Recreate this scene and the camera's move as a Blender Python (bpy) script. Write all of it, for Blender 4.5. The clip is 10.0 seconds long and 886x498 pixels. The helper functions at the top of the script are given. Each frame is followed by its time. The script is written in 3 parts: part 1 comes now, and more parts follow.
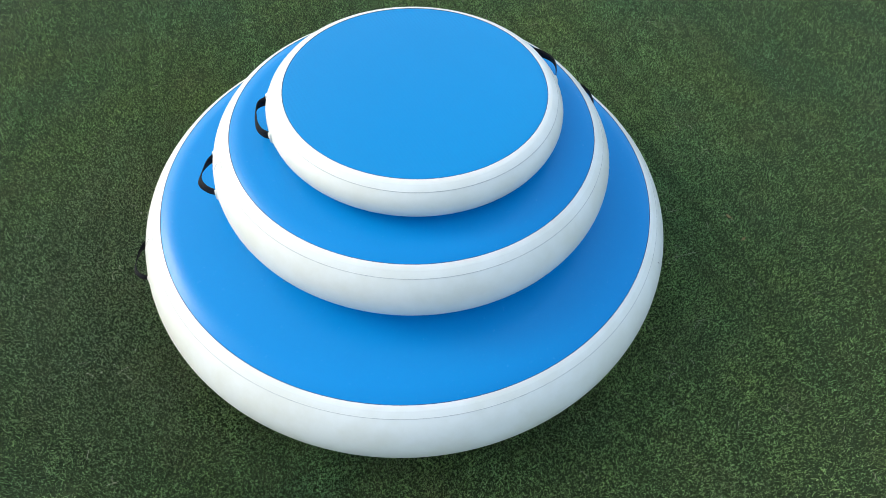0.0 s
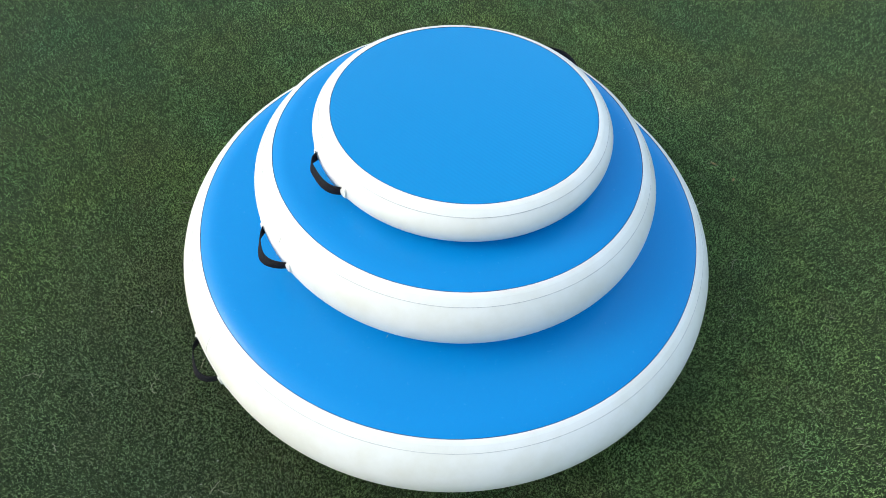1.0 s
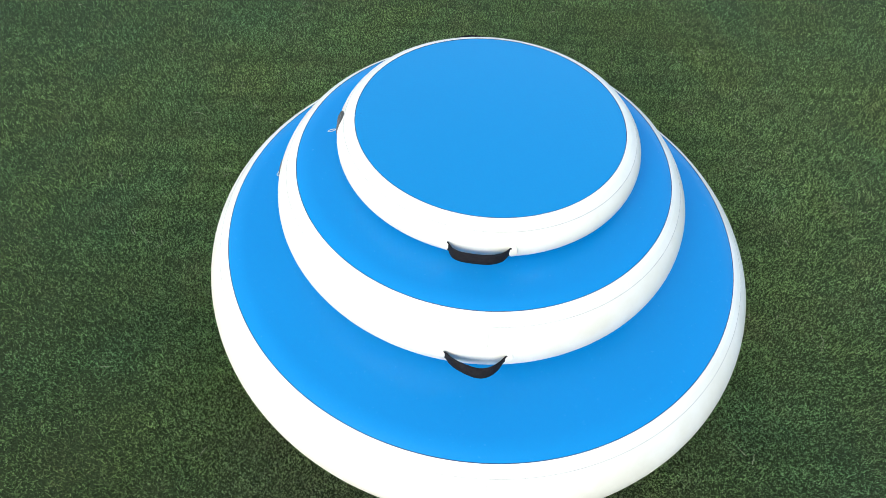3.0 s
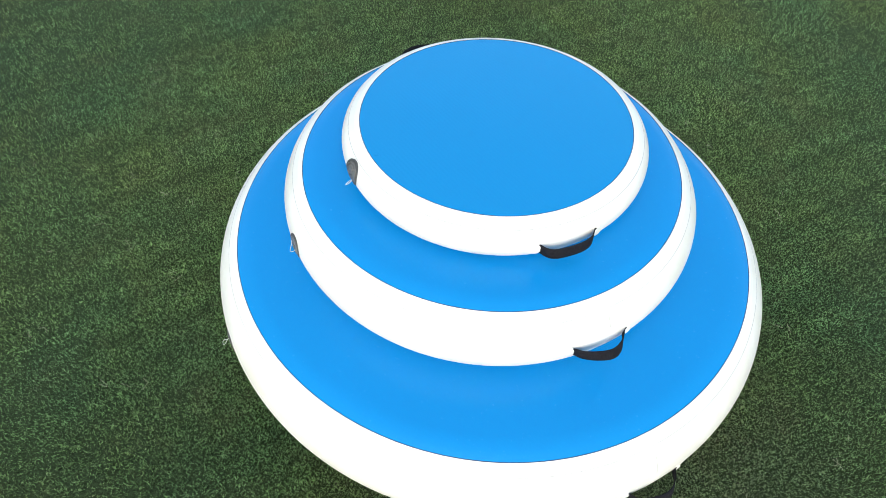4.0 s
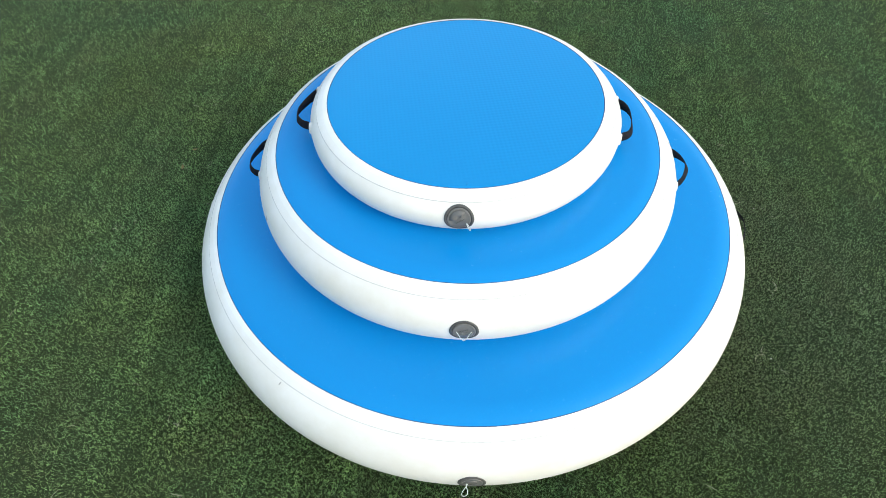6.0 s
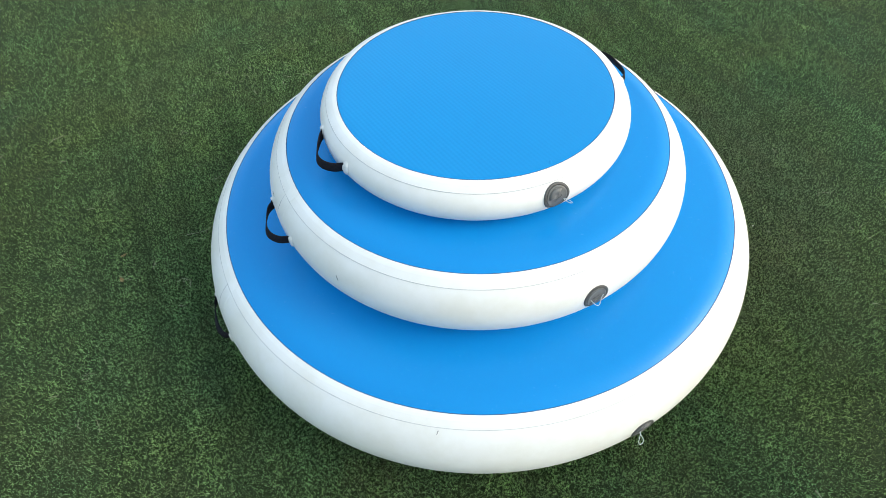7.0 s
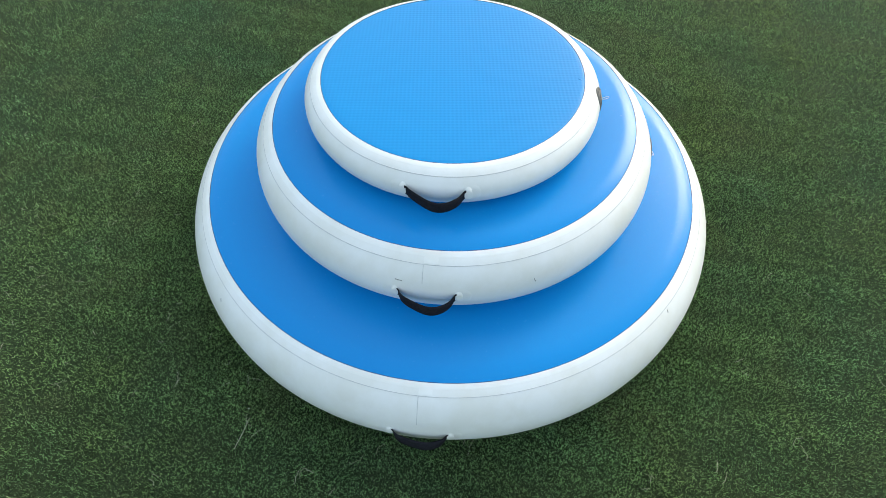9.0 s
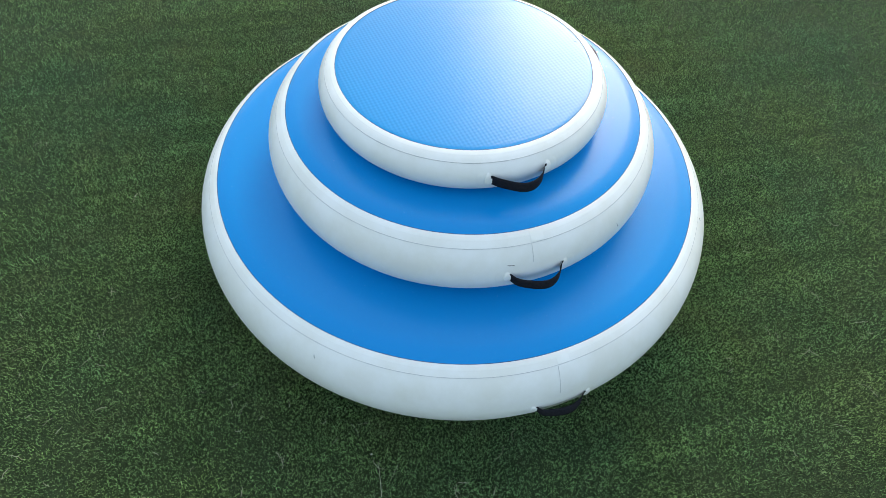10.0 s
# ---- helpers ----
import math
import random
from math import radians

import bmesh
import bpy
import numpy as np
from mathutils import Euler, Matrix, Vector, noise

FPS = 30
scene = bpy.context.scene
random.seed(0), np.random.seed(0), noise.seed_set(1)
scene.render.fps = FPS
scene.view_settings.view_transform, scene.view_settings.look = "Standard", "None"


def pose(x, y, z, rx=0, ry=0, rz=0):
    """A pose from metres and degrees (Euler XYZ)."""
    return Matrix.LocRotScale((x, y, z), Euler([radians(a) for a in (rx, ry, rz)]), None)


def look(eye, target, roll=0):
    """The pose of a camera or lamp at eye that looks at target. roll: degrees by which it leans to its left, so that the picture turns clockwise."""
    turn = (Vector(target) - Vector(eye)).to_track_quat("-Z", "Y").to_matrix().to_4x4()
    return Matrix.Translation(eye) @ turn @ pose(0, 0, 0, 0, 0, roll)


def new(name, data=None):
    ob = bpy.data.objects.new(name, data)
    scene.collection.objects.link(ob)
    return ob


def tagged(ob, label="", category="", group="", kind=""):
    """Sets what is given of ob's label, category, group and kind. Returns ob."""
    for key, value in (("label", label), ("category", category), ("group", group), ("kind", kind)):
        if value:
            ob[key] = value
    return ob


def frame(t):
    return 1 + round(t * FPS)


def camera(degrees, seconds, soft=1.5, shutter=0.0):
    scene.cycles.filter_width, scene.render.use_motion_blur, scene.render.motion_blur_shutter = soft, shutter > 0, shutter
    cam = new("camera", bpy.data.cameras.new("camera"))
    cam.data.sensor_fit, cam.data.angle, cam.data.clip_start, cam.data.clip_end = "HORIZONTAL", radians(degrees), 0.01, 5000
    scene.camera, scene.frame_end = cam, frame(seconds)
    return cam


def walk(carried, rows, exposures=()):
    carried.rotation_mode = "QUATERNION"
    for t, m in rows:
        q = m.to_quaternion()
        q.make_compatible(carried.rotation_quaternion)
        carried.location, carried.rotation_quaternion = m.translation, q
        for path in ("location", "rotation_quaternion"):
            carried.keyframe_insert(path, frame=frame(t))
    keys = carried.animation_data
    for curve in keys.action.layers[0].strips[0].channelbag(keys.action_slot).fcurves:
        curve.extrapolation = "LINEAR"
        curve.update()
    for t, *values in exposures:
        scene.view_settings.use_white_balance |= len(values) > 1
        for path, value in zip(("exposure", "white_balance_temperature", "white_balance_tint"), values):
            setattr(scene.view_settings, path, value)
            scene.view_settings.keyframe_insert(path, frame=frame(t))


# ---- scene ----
cam = camera(80.3, 10.0, soft=0.6)
PATH = [
    (0, (0.072, -1.046, 1.405), (0.109, 0.093, -0.239), 3.8),
    (0.2, (-0.003, -1.026, 1.411), (0.093, 0.091, -0.209), 3.7),
    (0.5, (-0.13, -0.993, 1.415), (0.063, 0.141, -0.221), 4.1),
    (0.7, (-0.229, -0.968, 1.411), (0.034, 0.143, -0.194), 4.3),
    (1, (-0.375, -0.927, 1.399), (0.046, 0.16, -0.227), 4.4),
    (1.2, (-0.453, -0.898, 1.391), (0.056, 0.144, -0.201), 4.2),
    (1.5, (-0.557, -0.84, 1.384), (0.086, 0.148, -0.232), 4.1),
    (1.7, (-0.632, -0.784, 1.382), (0.098, 0.136, -0.2), 3.9),
    (2, (-0.744, -0.682, 1.381), (0.119, 0.15, -0.22), 3.6),
    (2.2, (-0.81, -0.607, 1.379), (0.115, 0.132, -0.196), 3.4),
    (2.5, (-0.885, -0.48, 1.376), (0.139, 0.15, -0.222), 3.4),
    (2.7, (-0.918, -0.381, 1.376), (0.126, 0.143, -0.21), 3.3),
    (3, (-0.96, -0.228, 1.377), (0.18, 0.166, -0.218), 3.0),
    (3.2, (-0.984, -0.133, 1.371), (0.194, 0.158, -0.22), 2.7),
    (4.3, (-0.945, 0.371, 1.36), (0.243, 0.058, -0.219), 0.7),
    (4.5, (-0.901, 0.464, 1.358), (0.245, 0.026, -0.222), 0.4),
    (4.8, (-0.811, 0.602, 1.349), (0.242, 0.014, -0.209), -0.0),
    (5, (-0.749, 0.684, 1.343), (0.272, -0.007, -0.232), -0.5),
    (5.2, (-0.688, 0.754, 1.342), (0.262, -0.023, -0.199), -1.0),
    (5.5, (-0.59, 0.845, 1.34), (0.249, -0.061, -0.233), -1.4),
    (5.7, (-0.513, 0.902, 1.332), (0.205, -0.1, -0.243), -1.6),
    (6.8, (0.053, 1.056, 1.325), (0.109, -0.155, -0.265), -1.8),
    (7, (0.153, 1.048, 1.325), (0.093, -0.163, -0.265), -1.9),
    (7.2, (0.244, 1.036, 1.322), (0.073, -0.144, -0.246), -2.3),
    (7.5, (0.382, 1.004, 1.316), (0.045, -0.161, -0.275), -1.8),
    (7.7, (0.487, 0.964, 1.321), (0.052, -0.137, -0.253), -1.5),
    (8, (0.638, 0.886, 1.335), (0.039, -0.131, -0.279), -1.2),
    (8.2, (0.715, 0.833, 1.339), (0.045, -0.112, -0.255), -1.2),
    (8.5, (0.81, 0.743, 1.343), (-0.007, -0.1, -0.276), -0.5),
    (8.7, (0.876, 0.669, 1.352), (-0.005, -0.085, -0.24), -0.2),
    (9, (0.967, 0.547, 1.362), (-0.04, -0.047, -0.261), 0.5),
    (9.2, (1.01, 0.466, 1.358), (-0.031, -0.033, -0.238), 0.7),
    (9.5, (1.06, 0.335, 1.351), (-0.054, -0.027, -0.269), 1.4),
    (9.7, (1.095, 0.233, 1.354), (-0.036, -0.036, -0.236), 1.8),
    (10, (1.153, 0.065, 1.366), (-0.012, -0.022, -0.258), 2.8),
]
walk(cam, [(t, look(eye, target, roll)) for t, eye, target, roll in PATH], [(0.0, 0.97, 6330, 4), (3.0, 1.02, 6350, 5), (5.5, 1.05, 6400, 5), (7.5, 1.13, 6550, 4), (9.0, 1.12, 6500, 4), (10.0, 1.06, 6400, 4)])

# ---- light: hazy daylight, brightest from one side ----
SUN_AZ, SUN_EL = 167, 30
world = bpy.data.worlds.new("sky")
scene.world = world
world.use_nodes = True
wn, wl = world.node_tree.nodes, world.node_tree.links
sky = wn.new("ShaderNodeTexSky")
sky.sky_type = "NISHITA"
sky.sun_disc = False
sky.sun_elevation = radians(SUN_EL)
sky.sun_rotation = radians(90 - SUN_AZ)
sky.dust_density = 3.0
veil = wn.new("ShaderNodeMix")  # thin even cloud over the blue
veil.data_type = "RGBA"
veil.inputs[0].default_value = 0.37
way_up = wn.new("ShaderNodeSeparateXYZ")
wl.new(wn.new("ShaderNodeTexCoord").outputs["Generated"], way_up.inputs["Vector"])
rise = wn.new("ShaderNodeMapRange")  # an even cloud is three times as bright overhead as at the horizon
rise.inputs["To Min"].default_value = 0.43
rise.inputs["To Max"].default_value = 1.42
wl.new(way_up.outputs["Z"], rise.inputs["Value"])
cloud = wn.new("ShaderNodeVectorMath")
cloud.operation = "SCALE"
cloud.inputs[0].default_value = (3.75, 4.25, 4.75)
wl.new(rise.outputs["Result"], cloud.inputs["Scale"])
wl.new(cloud.outputs["Vector"], veil.inputs[7])
wl.new(sky.outputs["Color"], veil.inputs[6])
wl.new(veil.outputs[2], wn["Background"].inputs["Color"])
wn["Background"].inputs["Strength"].default_value = 0.15

sun = new("sun", bpy.data.lights.new("sun", "SUN"))
sun.data.energy = 0.44
sun.data.angle = radians(24)
sun.data.color = (1.0, 0.96, 0.88)
SUN_WAY = Vector((math.cos(radians(SUN_AZ)) * math.cos(radians(SUN_EL)), math.sin(radians(SUN_AZ)) * math.cos(radians(SUN_EL)), math.sin(radians(SUN_EL))))
sun.matrix_world = look(SUN_WAY * 10, (0, 0, 0))


# ---- materials ----
def material(name, rough=0.5, specular=0.5):
    m = bpy.data.materials.new(name)
    m.use_nodes = True
    b = m.node_tree.nodes["Principled BSDF"]
    b.inputs["Roughness"].default_value = rough
    b.inputs["Specular IOR Level"].default_value = specular
    return m, m.node_tree.nodes, m.node_tree.links, b


def node(nodes, kind, **values):
    n = nodes.new(kind)
    for key, value in values.items():
        n.inputs[key].default_value = value
    return n


def math_node(nodes, links, op, a, b=None):
    n = nodes.new("ShaderNodeMath")
    n.operation = op
    for slot, value in enumerate((a, b)):
        if value is None:
            continue
        if isinstance(value, (int, float)):
            n.inputs[slot].default_value = value
        else:
            links.new(value, n.inputs[slot])
    return n.outputs[0]


def noise_tex(nodes, links, coord, scale, detail=3.0, rough=0.55):
    n = node(nodes, "ShaderNodeTexNoise", Scale=scale, Detail=detail, Roughness=rough)
    links.new(coord, n.inputs["Vector"])
    return n.outputs["Fac"]


def ramp(nodes, links, fac, stops):
    n = nodes.new("ShaderNodeValToRGB")
    while len(n.color_ramp.elements) < len(stops):
        n.color_ramp.elements.new(0.5)
    for e, (p, c) in zip(n.color_ramp.elements, stops):
        e.position, e.color = p, (*c, 1)
    links.new(fac, n.inputs["Fac"])
    return n.outputs["Color"]


def mix(nodes, links, fac, a, b, blend="MIX"):
    n = nodes.new("ShaderNodeMix")
    n.data_type, n.blend_type = "RGBA", blend
    for slot, value in ((0, fac), (6, a), (7, b)):
        if isinstance(value, (int, float)):
            n.inputs[slot].default_value = value
        elif isinstance(value, tuple):
            n.inputs[slot].default_value = (*value, 1)
        else:
            links.new(value, n.inputs[slot])
    return n.outputs[2]


def bump(nodes, links, height, strength, distance, b, under=None):
    n = node(nodes, "ShaderNodeBump", Strength=strength, Distance=distance)
    links.new(height, n.inputs["Height"])
    if under:
        links.new(under, n.inputs["Normal"])
    links.new(n.outputs["Normal"], b.inputs["Normal"])
    return n.outputs["Normal"]


def blue_vinyl(name, relief, gloss, deep, pale, least):
    m, n, l, b = material(name, 0.42, gloss)
    co = n.new("ShaderNodeTexCoord").outputs["Object"]
    soft = noise_tex(n, l, co, 3.0, 4)
    fine = noise_tex(n, l, co, 140.0, 3)
    base = mix(n, l, soft, deep, pale)
    l.new(mix(n, l, math_node(n, l, "MULTIPLY", fine, 0.10), base, (0.014, 0.275, 0.61)), b.inputs["Base Color"])
    turn = n.new("ShaderNodeMapping")
    turn.inputs["Rotation"].default_value = (0, 0, radians(28))
    l.new(co, turn.inputs["Vector"])
    sep = n.new("ShaderNodeSeparateXYZ")
    l.new(turn.outputs["Vector"], sep.inputs["Vector"])
    k = 2 * math.pi / 0.0130
    wx = math_node(n, l, "SINE", math_node(n, l, "MULTIPLY", sep.outputs["X"], k))
    wy = math_node(n, l, "SINE", math_node(n, l, "MULTIPLY", sep.outputs["Y"], k))
    dots = math_node(n, l, "MULTIPLY", wx, wy)
    first = bump(n, l, dots, relief, 0.0012, b)
    bump(n, l, noise_tex(n, l, co, 2.2, 2), 0.25, 0.012, b, first)
    rough = math_node(n, l, "ADD", least, math_node(n, l, "MULTIPLY", fine, 0.12))
    l.new(rough, b.inputs["Roughness"])
    return m


def white_vinyl(name, tone, rough):
    m, n, l, b = material(name, rough, 0.5)
    co = n.new("ShaderNodeTexCoord").outputs["Object"]
    stain = noise_tex(n, l, co, 9.0, 5, 0.6)
    fine = noise_tex(n, l, co, 90.0, 3)
    dirty = tuple(v * w for v, w in zip(tone, (0.93, 0.92, 0.88)))
    c = ramp(n, l, stain, [(0.38, dirty), (0.62, tone)])
    l.new(mix(n, l, math_node(n, l, "MULTIPLY", fine, 0.08), c, (0.6, 0.6, 0.56)), b.inputs["Base Color"])
    first = bump(n, l, noise_tex(n, l, co, 7.0, 3), 0.2, 0.004, b)
    bump(n, l, noise_tex(n, l, co, 420.0, 2), 0.12, 0.0006, b, first)
    return m


def speckled(name, a, c, scale, rough, relief=0.0006):
    m, n, l, b = material(name, rough)
    co = n.new("ShaderNodeTexCoord").outputs["Object"]
    f = noise_tex(n, l, co, scale, 4)
    l.new(ramp(n, l, f, [(0.35, a), (0.65, c)]), b.inputs["Base Color"])
    bump(n, l, noise_tex(n, l, co, scale * 2.5, 2), 0.4, relief, b)
    return m


def webbing():
    m, n, l, b = material("black_webbing", 0.8, 0.2)
    co = n.new("ShaderNodeTexCoord").outputs["Object"]
    f = noise_tex(n, l, co, 160.0, 3)
    l.new(ramp(n, l, f, [(0.3, (0.005, 0.005, 0.008)), (0.7, (0.014, 0.014, 0.019))]), b.inputs["Base Color"])
    w = n.new("ShaderNodeTexWave")
    w.inputs["Scale"].default_value = 240.0
    l.new(co, w.inputs["Vector"])
    bump(n, l, w.outputs["Fac"], 0.5, 0.0006, b)
    return m


def grass_blades():
    m, n, l, b = material("grass_blades", 0.55, 0.22)
    co = n.new("ShaderNodeTexCoord").outputs["Object"]
    each = n.new("ShaderNodeNewGeometry").outputs["Random Per Island"]
    own = ramp(n, l, each, [(0.0, (0.160, 0.267, 0.125)), (0.4, (0.191, 0.315, 0.147)), (0.85, (0.220, 0.354, 0.169)), (0.97, (0.25, 0.385, 0.20)), (1.0, (0.36, 0.46, 0.30))])
    patch = noise_tex(n, l, co, 0.9, 4, 0.6)
    tint = ramp(n, l, patch, [(0.36, (0.93, 1.0, 1.0)), (0.64, (1.11, 1.03, 0.89))])
    c = mix(n, l, 1.0, own, tint, "MULTIPLY")
    hue = ramp(n, l, noise_tex(n, l, co, 2.6, 3, 0.55), [(0.36, (0.93, 0.99, 0.99)), (0.64, (1.09, 1.02, 0.91))])  # cooler and yellower turf
    c = mix(n, l, 1.0, c, hue, "MULTIPLY")
    for scale, dull, pale in ((60.0, 0.80, 1.14), (170.0, 0.12, 1.30)):  # tuft tones, with the shaded pits between tufts painted in as dark flecks
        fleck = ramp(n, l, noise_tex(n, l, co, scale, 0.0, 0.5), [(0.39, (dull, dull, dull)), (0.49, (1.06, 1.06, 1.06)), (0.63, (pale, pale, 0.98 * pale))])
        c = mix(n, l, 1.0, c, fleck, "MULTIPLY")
    turn = n.new("ShaderNodeMapping")  # faint streaks along the mower's way
    turn.vector_type = "TEXTURE"
    turn.inputs["Rotation"].default_value = (0, 0, radians(110))
    turn.inputs["Scale"].default_value = (1 / 0.7, 1 / 15.0, 1.0)
    l.new(co, turn.inputs["Vector"])
    streak = ramp(n, l, noise_tex(n, l, turn.outputs["Vector"], 1.0, 2, 0.5), [(0.34, (0.80, 0.80, 0.80)), (0.66, (1.18, 1.18, 1.15))])
    c = mix(n, l, 1.0, c, streak, "MULTIPLY")
    lane = n.new("ShaderNodeMapping")  # broad stripes left by the mower, 1.3 m wide
    lane.vector_type = "TEXTURE"
    lane.inputs["Rotation"].default_value = (0, 0, radians(20))
    l.new(co, lane.inputs["Vector"])
    axis = n.new("ShaderNodeSeparateXYZ")
    l.new(lane.outputs["Vector"], axis.inputs["Vector"])
    swing = math_node(n, l, "ADD", axis.outputs["X"], math_node(n, l, "MULTIPLY", patch, 0.5))
    wave = math_node(n, l, "SINE", math_node(n, l, "MULTIPLY", math_node(n, l, "SUBTRACT", swing, 0.20), 2 * math.pi / 2.6))
    half = math_node(n, l, "ADD", math_node(n, l, "MULTIPLY", wave, 0.5), 0.5)
    stripe = ramp(n, l, half, [(0.1, (0.92, 0.93, 0.94)), (0.9, (1.08, 1.07, 1.06))])
    c = mix(n, l, 1.0, c, stripe, "MULTIPLY")
    bare = math_node(n, l, "MULTIPLY", ramp(n, l, noise_tex(n, l, co, 4.5, 5, 0.65), [(0.49, (0, 0, 0)), (0.66, (1, 1, 1))]), 0.30)
    c = mix(n, l, bare, c, (0.200, 0.190, 0.105))
    gap = n.new("ShaderNodeVectorMath")  # dry, trodden grass on one side of the stack
    gap.operation = "DISTANCE"
    gap.inputs[1].default_value = (-0.80, -0.20, 0.0)
    l.new(co, gap.inputs[0])
    rough_edge = math_node(n, l, "ADD", gap.outputs["Value"], math_node(n, l, "MULTIPLY", noise_tex(n, l, co, 5.0, 4, 0.6), 0.5))
    trodden = ramp(n, l, rough_edge, [(0.60, (0.42, 0.42, 0.42)), (1.0, (0, 0, 0))])
    c = mix(n, l, trodden, c, mix(n, l, 1.0, (0.250, 0.262, 0.180), fleck, "MULTIPLY"))
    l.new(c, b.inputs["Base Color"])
    glow = n.new("ShaderNodeBsdfTranslucent")
    l.new(c, glow.inputs["Color"])
    both = n.new("ShaderNodeMixShader")
    both.inputs["Fac"].default_value = 0.34
    l.new(b.outputs["BSDF"], both.inputs[1])
    l.new(glow.outputs["BSDF"], both.inputs[2])
    l.new(both.outputs["Shader"], n["Material Output"].inputs["Surface"])
    return m


def lawn_soil():
    m, n, l, b = material("lawn_soil", 0.9, 0.2)
    co = n.new("ShaderNodeTexCoord").outputs["Object"]
    fine = noise_tex(n, l, co, 260.0, 5, 0.7)
    big = noise_tex(n, l, co, 0.9, 4)
    c = ramp(n, l, fine, [(0.3, (0.017, 0.026, 0.012)), (0.55, (0.045, 0.070, 0.029)), (0.75, (0.11, 0.16, 0.066))])
    off = n.new("ShaderNodeVectorMath")
    off.operation = "LENGTH"
    l.new(co, off.inputs[0])
    away = ramp(n, l, math_node(n, l, "MULTIPLY", math_node(n, l, "ADD", off.outputs["Value"], big), 0.1), [(0.24, (0, 0, 0)), (0.42, (1, 1, 1))])
    turf = ramp(n, l, fine, [(0.3, (0.014, 0.024, 0.010)), (0.5, (0.032, 0.053, 0.022)), (0.7, (0.059, 0.093, 0.039))])
    c = mix(n, l, away, c, turf)
    tint = ramp(n, l, big, [(0.36, (0.90, 0.96, 0.98)), (0.64, (1.12, 1.04, 0.90))])
    l.new(mix(n, l, 1.0, c, tint, "MULTIPLY"), b.inputs["Base Color"])
    bump(n, l, fine, 0.8, 0.008, b)
    return m


# lower discs' stronger blue is shading put into the colour of one vinyl
BLUE = blue_vinyl("smooth_blue_vinyl", 0.02, 0.26, (0.005, 0.224, 0.58), (0.006, 0.238, 0.62), 0.19)
DIMPLED = blue_vinyl("embossed_blue_vinyl", 0.10, 0.30, (0.005, 0.230, 0.55), (0.007, 0.246, 0.585), 0.17)
WHITE = white_vinyl("white_vinyl", (0.825, 0.825, 0.795), 0.38)
TAPE = white_vinyl("white_seam_tape", (0.86, 0.86, 0.83), 0.34)
PATCH = white_vinyl("white_patch", (0.82, 0.82, 0.79), 0.36)
SEAM = speckled("grey_seam_edge", (0.46, 0.46, 0.46), (0.58, 0.58, 0.56), 60, 0.6)
NAVY = speckled("seam_edge_shadow", (0.010, 0.030, 0.080), (0.020, 0.060, 0.14), 60, 0.5)
BLACK = webbing()
RUBBER = speckled("grey_rubber", (0.055, 0.055, 0.053), (0.085, 0.085, 0.082), 50, 0.5)
CAP = speckled("grey_plastic", (0.115, 0.115, 0.11), (0.165, 0.165, 0.16), 50, 0.42)
CORD = speckled("white_cord", (0.50, 0.56, 0.54), (0.70, 0.74, 0.71), 300, 0.7)
SMUDGE = speckled("dark_smudge", (0.19, 0.19, 0.18), (0.30, 0.30, 0.28), 200, 0.7)
STRAW = speckled("dry_straw", (0.30, 0.30, 0.19), (0.54, 0.53, 0.40), 40, 0.7)
LEAF = speckled("dry_leaf", (0.30, 0.19, 0.09), (0.48, 0.34, 0.18), 60, 0.7)
PEBBLE = speckled("pale_pebble", (0.55, 0.53, 0.46), (0.75, 0.73, 0.66), 90, 0.6)
SNIPPET = speckled("grass_snippet", (0.25, 0.28, 0.18), (0.45, 0.47, 0.34), 90, 0.6)
BLADES = grass_blades()
SOIL = lawn_soil()


# ---- building helpers ----
def part(name, bm, mat, parent, label="", smooth=True):
    me = bpy.data.meshes.new(name)
    bmesh.ops.recalc_face_normals(bm, faces=bm.faces)
    bm.to_mesh(me)
    bm.free()
    me.materials.append(mat)
    if smooth:
        for p in me.polygons:
            p.use_smooth = True
    ob = new(name, me)
    ob.parent = parent
    return tagged(ob, label) if label else ob


def lathe(profile, steps=160, close=False, start=0.0, arc=2 * math.pi):
    """A body of revolution round z through (r, z) points; a short arc gives an open strip."""
    bm = bmesh.new()
    whole = arc > 6.28
    count = steps if whole else steps + 1
    rings = []
    for r, z in profile:
        if r < 1e-6:
            rings.append([bm.verts.new((0, 0, z))] * count)
        else:
            rings.append([bm.verts.new((r * math.cos(start + arc * i / steps), r * math.sin(start + arc * i / steps), z)) for i in range(count)])
    pairs = list(zip(rings, rings[1:])) + ([(rings[-1], rings[0])] if close else [])
    for a, b in pairs:
        for i in range(steps):
            j = (i + 1) % count
            corners = []
            for v in (a[i], a[j], b[j], b[i]):
                if v not in corners:
                    corners.append(v)
            if len(corners) > 2:
                bm.faces.new(corners)
    if close and not whole:
        bm.faces.new([r[0] for r in rings])
        bm.faces.new([r[-1] for r in reversed(rings)])
    return bm


def tube(points, radius, sides=7):
    """A round cord along a line of points."""
    bm = bmesh.new()
    pts = [Vector(p) for p in points]
    rings = []
    for i, p in enumerate(pts):
        way = (pts[min(i + 1, len(pts) - 1)] - pts[max(i - 1, 0)]).normalized()
        side = way.cross((0.13, 0.2, 0.97)).normalized()
        up = way.cross(side)
        rings.append([bm.verts.new(p + radius * (math.cos(2 * math.pi * k / sides) * side + math.sin(2 * math.pi * k / sides) * up)) for k in range(sides)])
    for a, b in zip(rings, rings[1:]):
        for k in range(sides):
            bm.faces.new((a[k], a[(k + 1) % sides], b[(k + 1) % sides], b[k]))
    bm.faces.new(rings[0])
    bm.faces.new(rings[-1][::-1])
    return bm


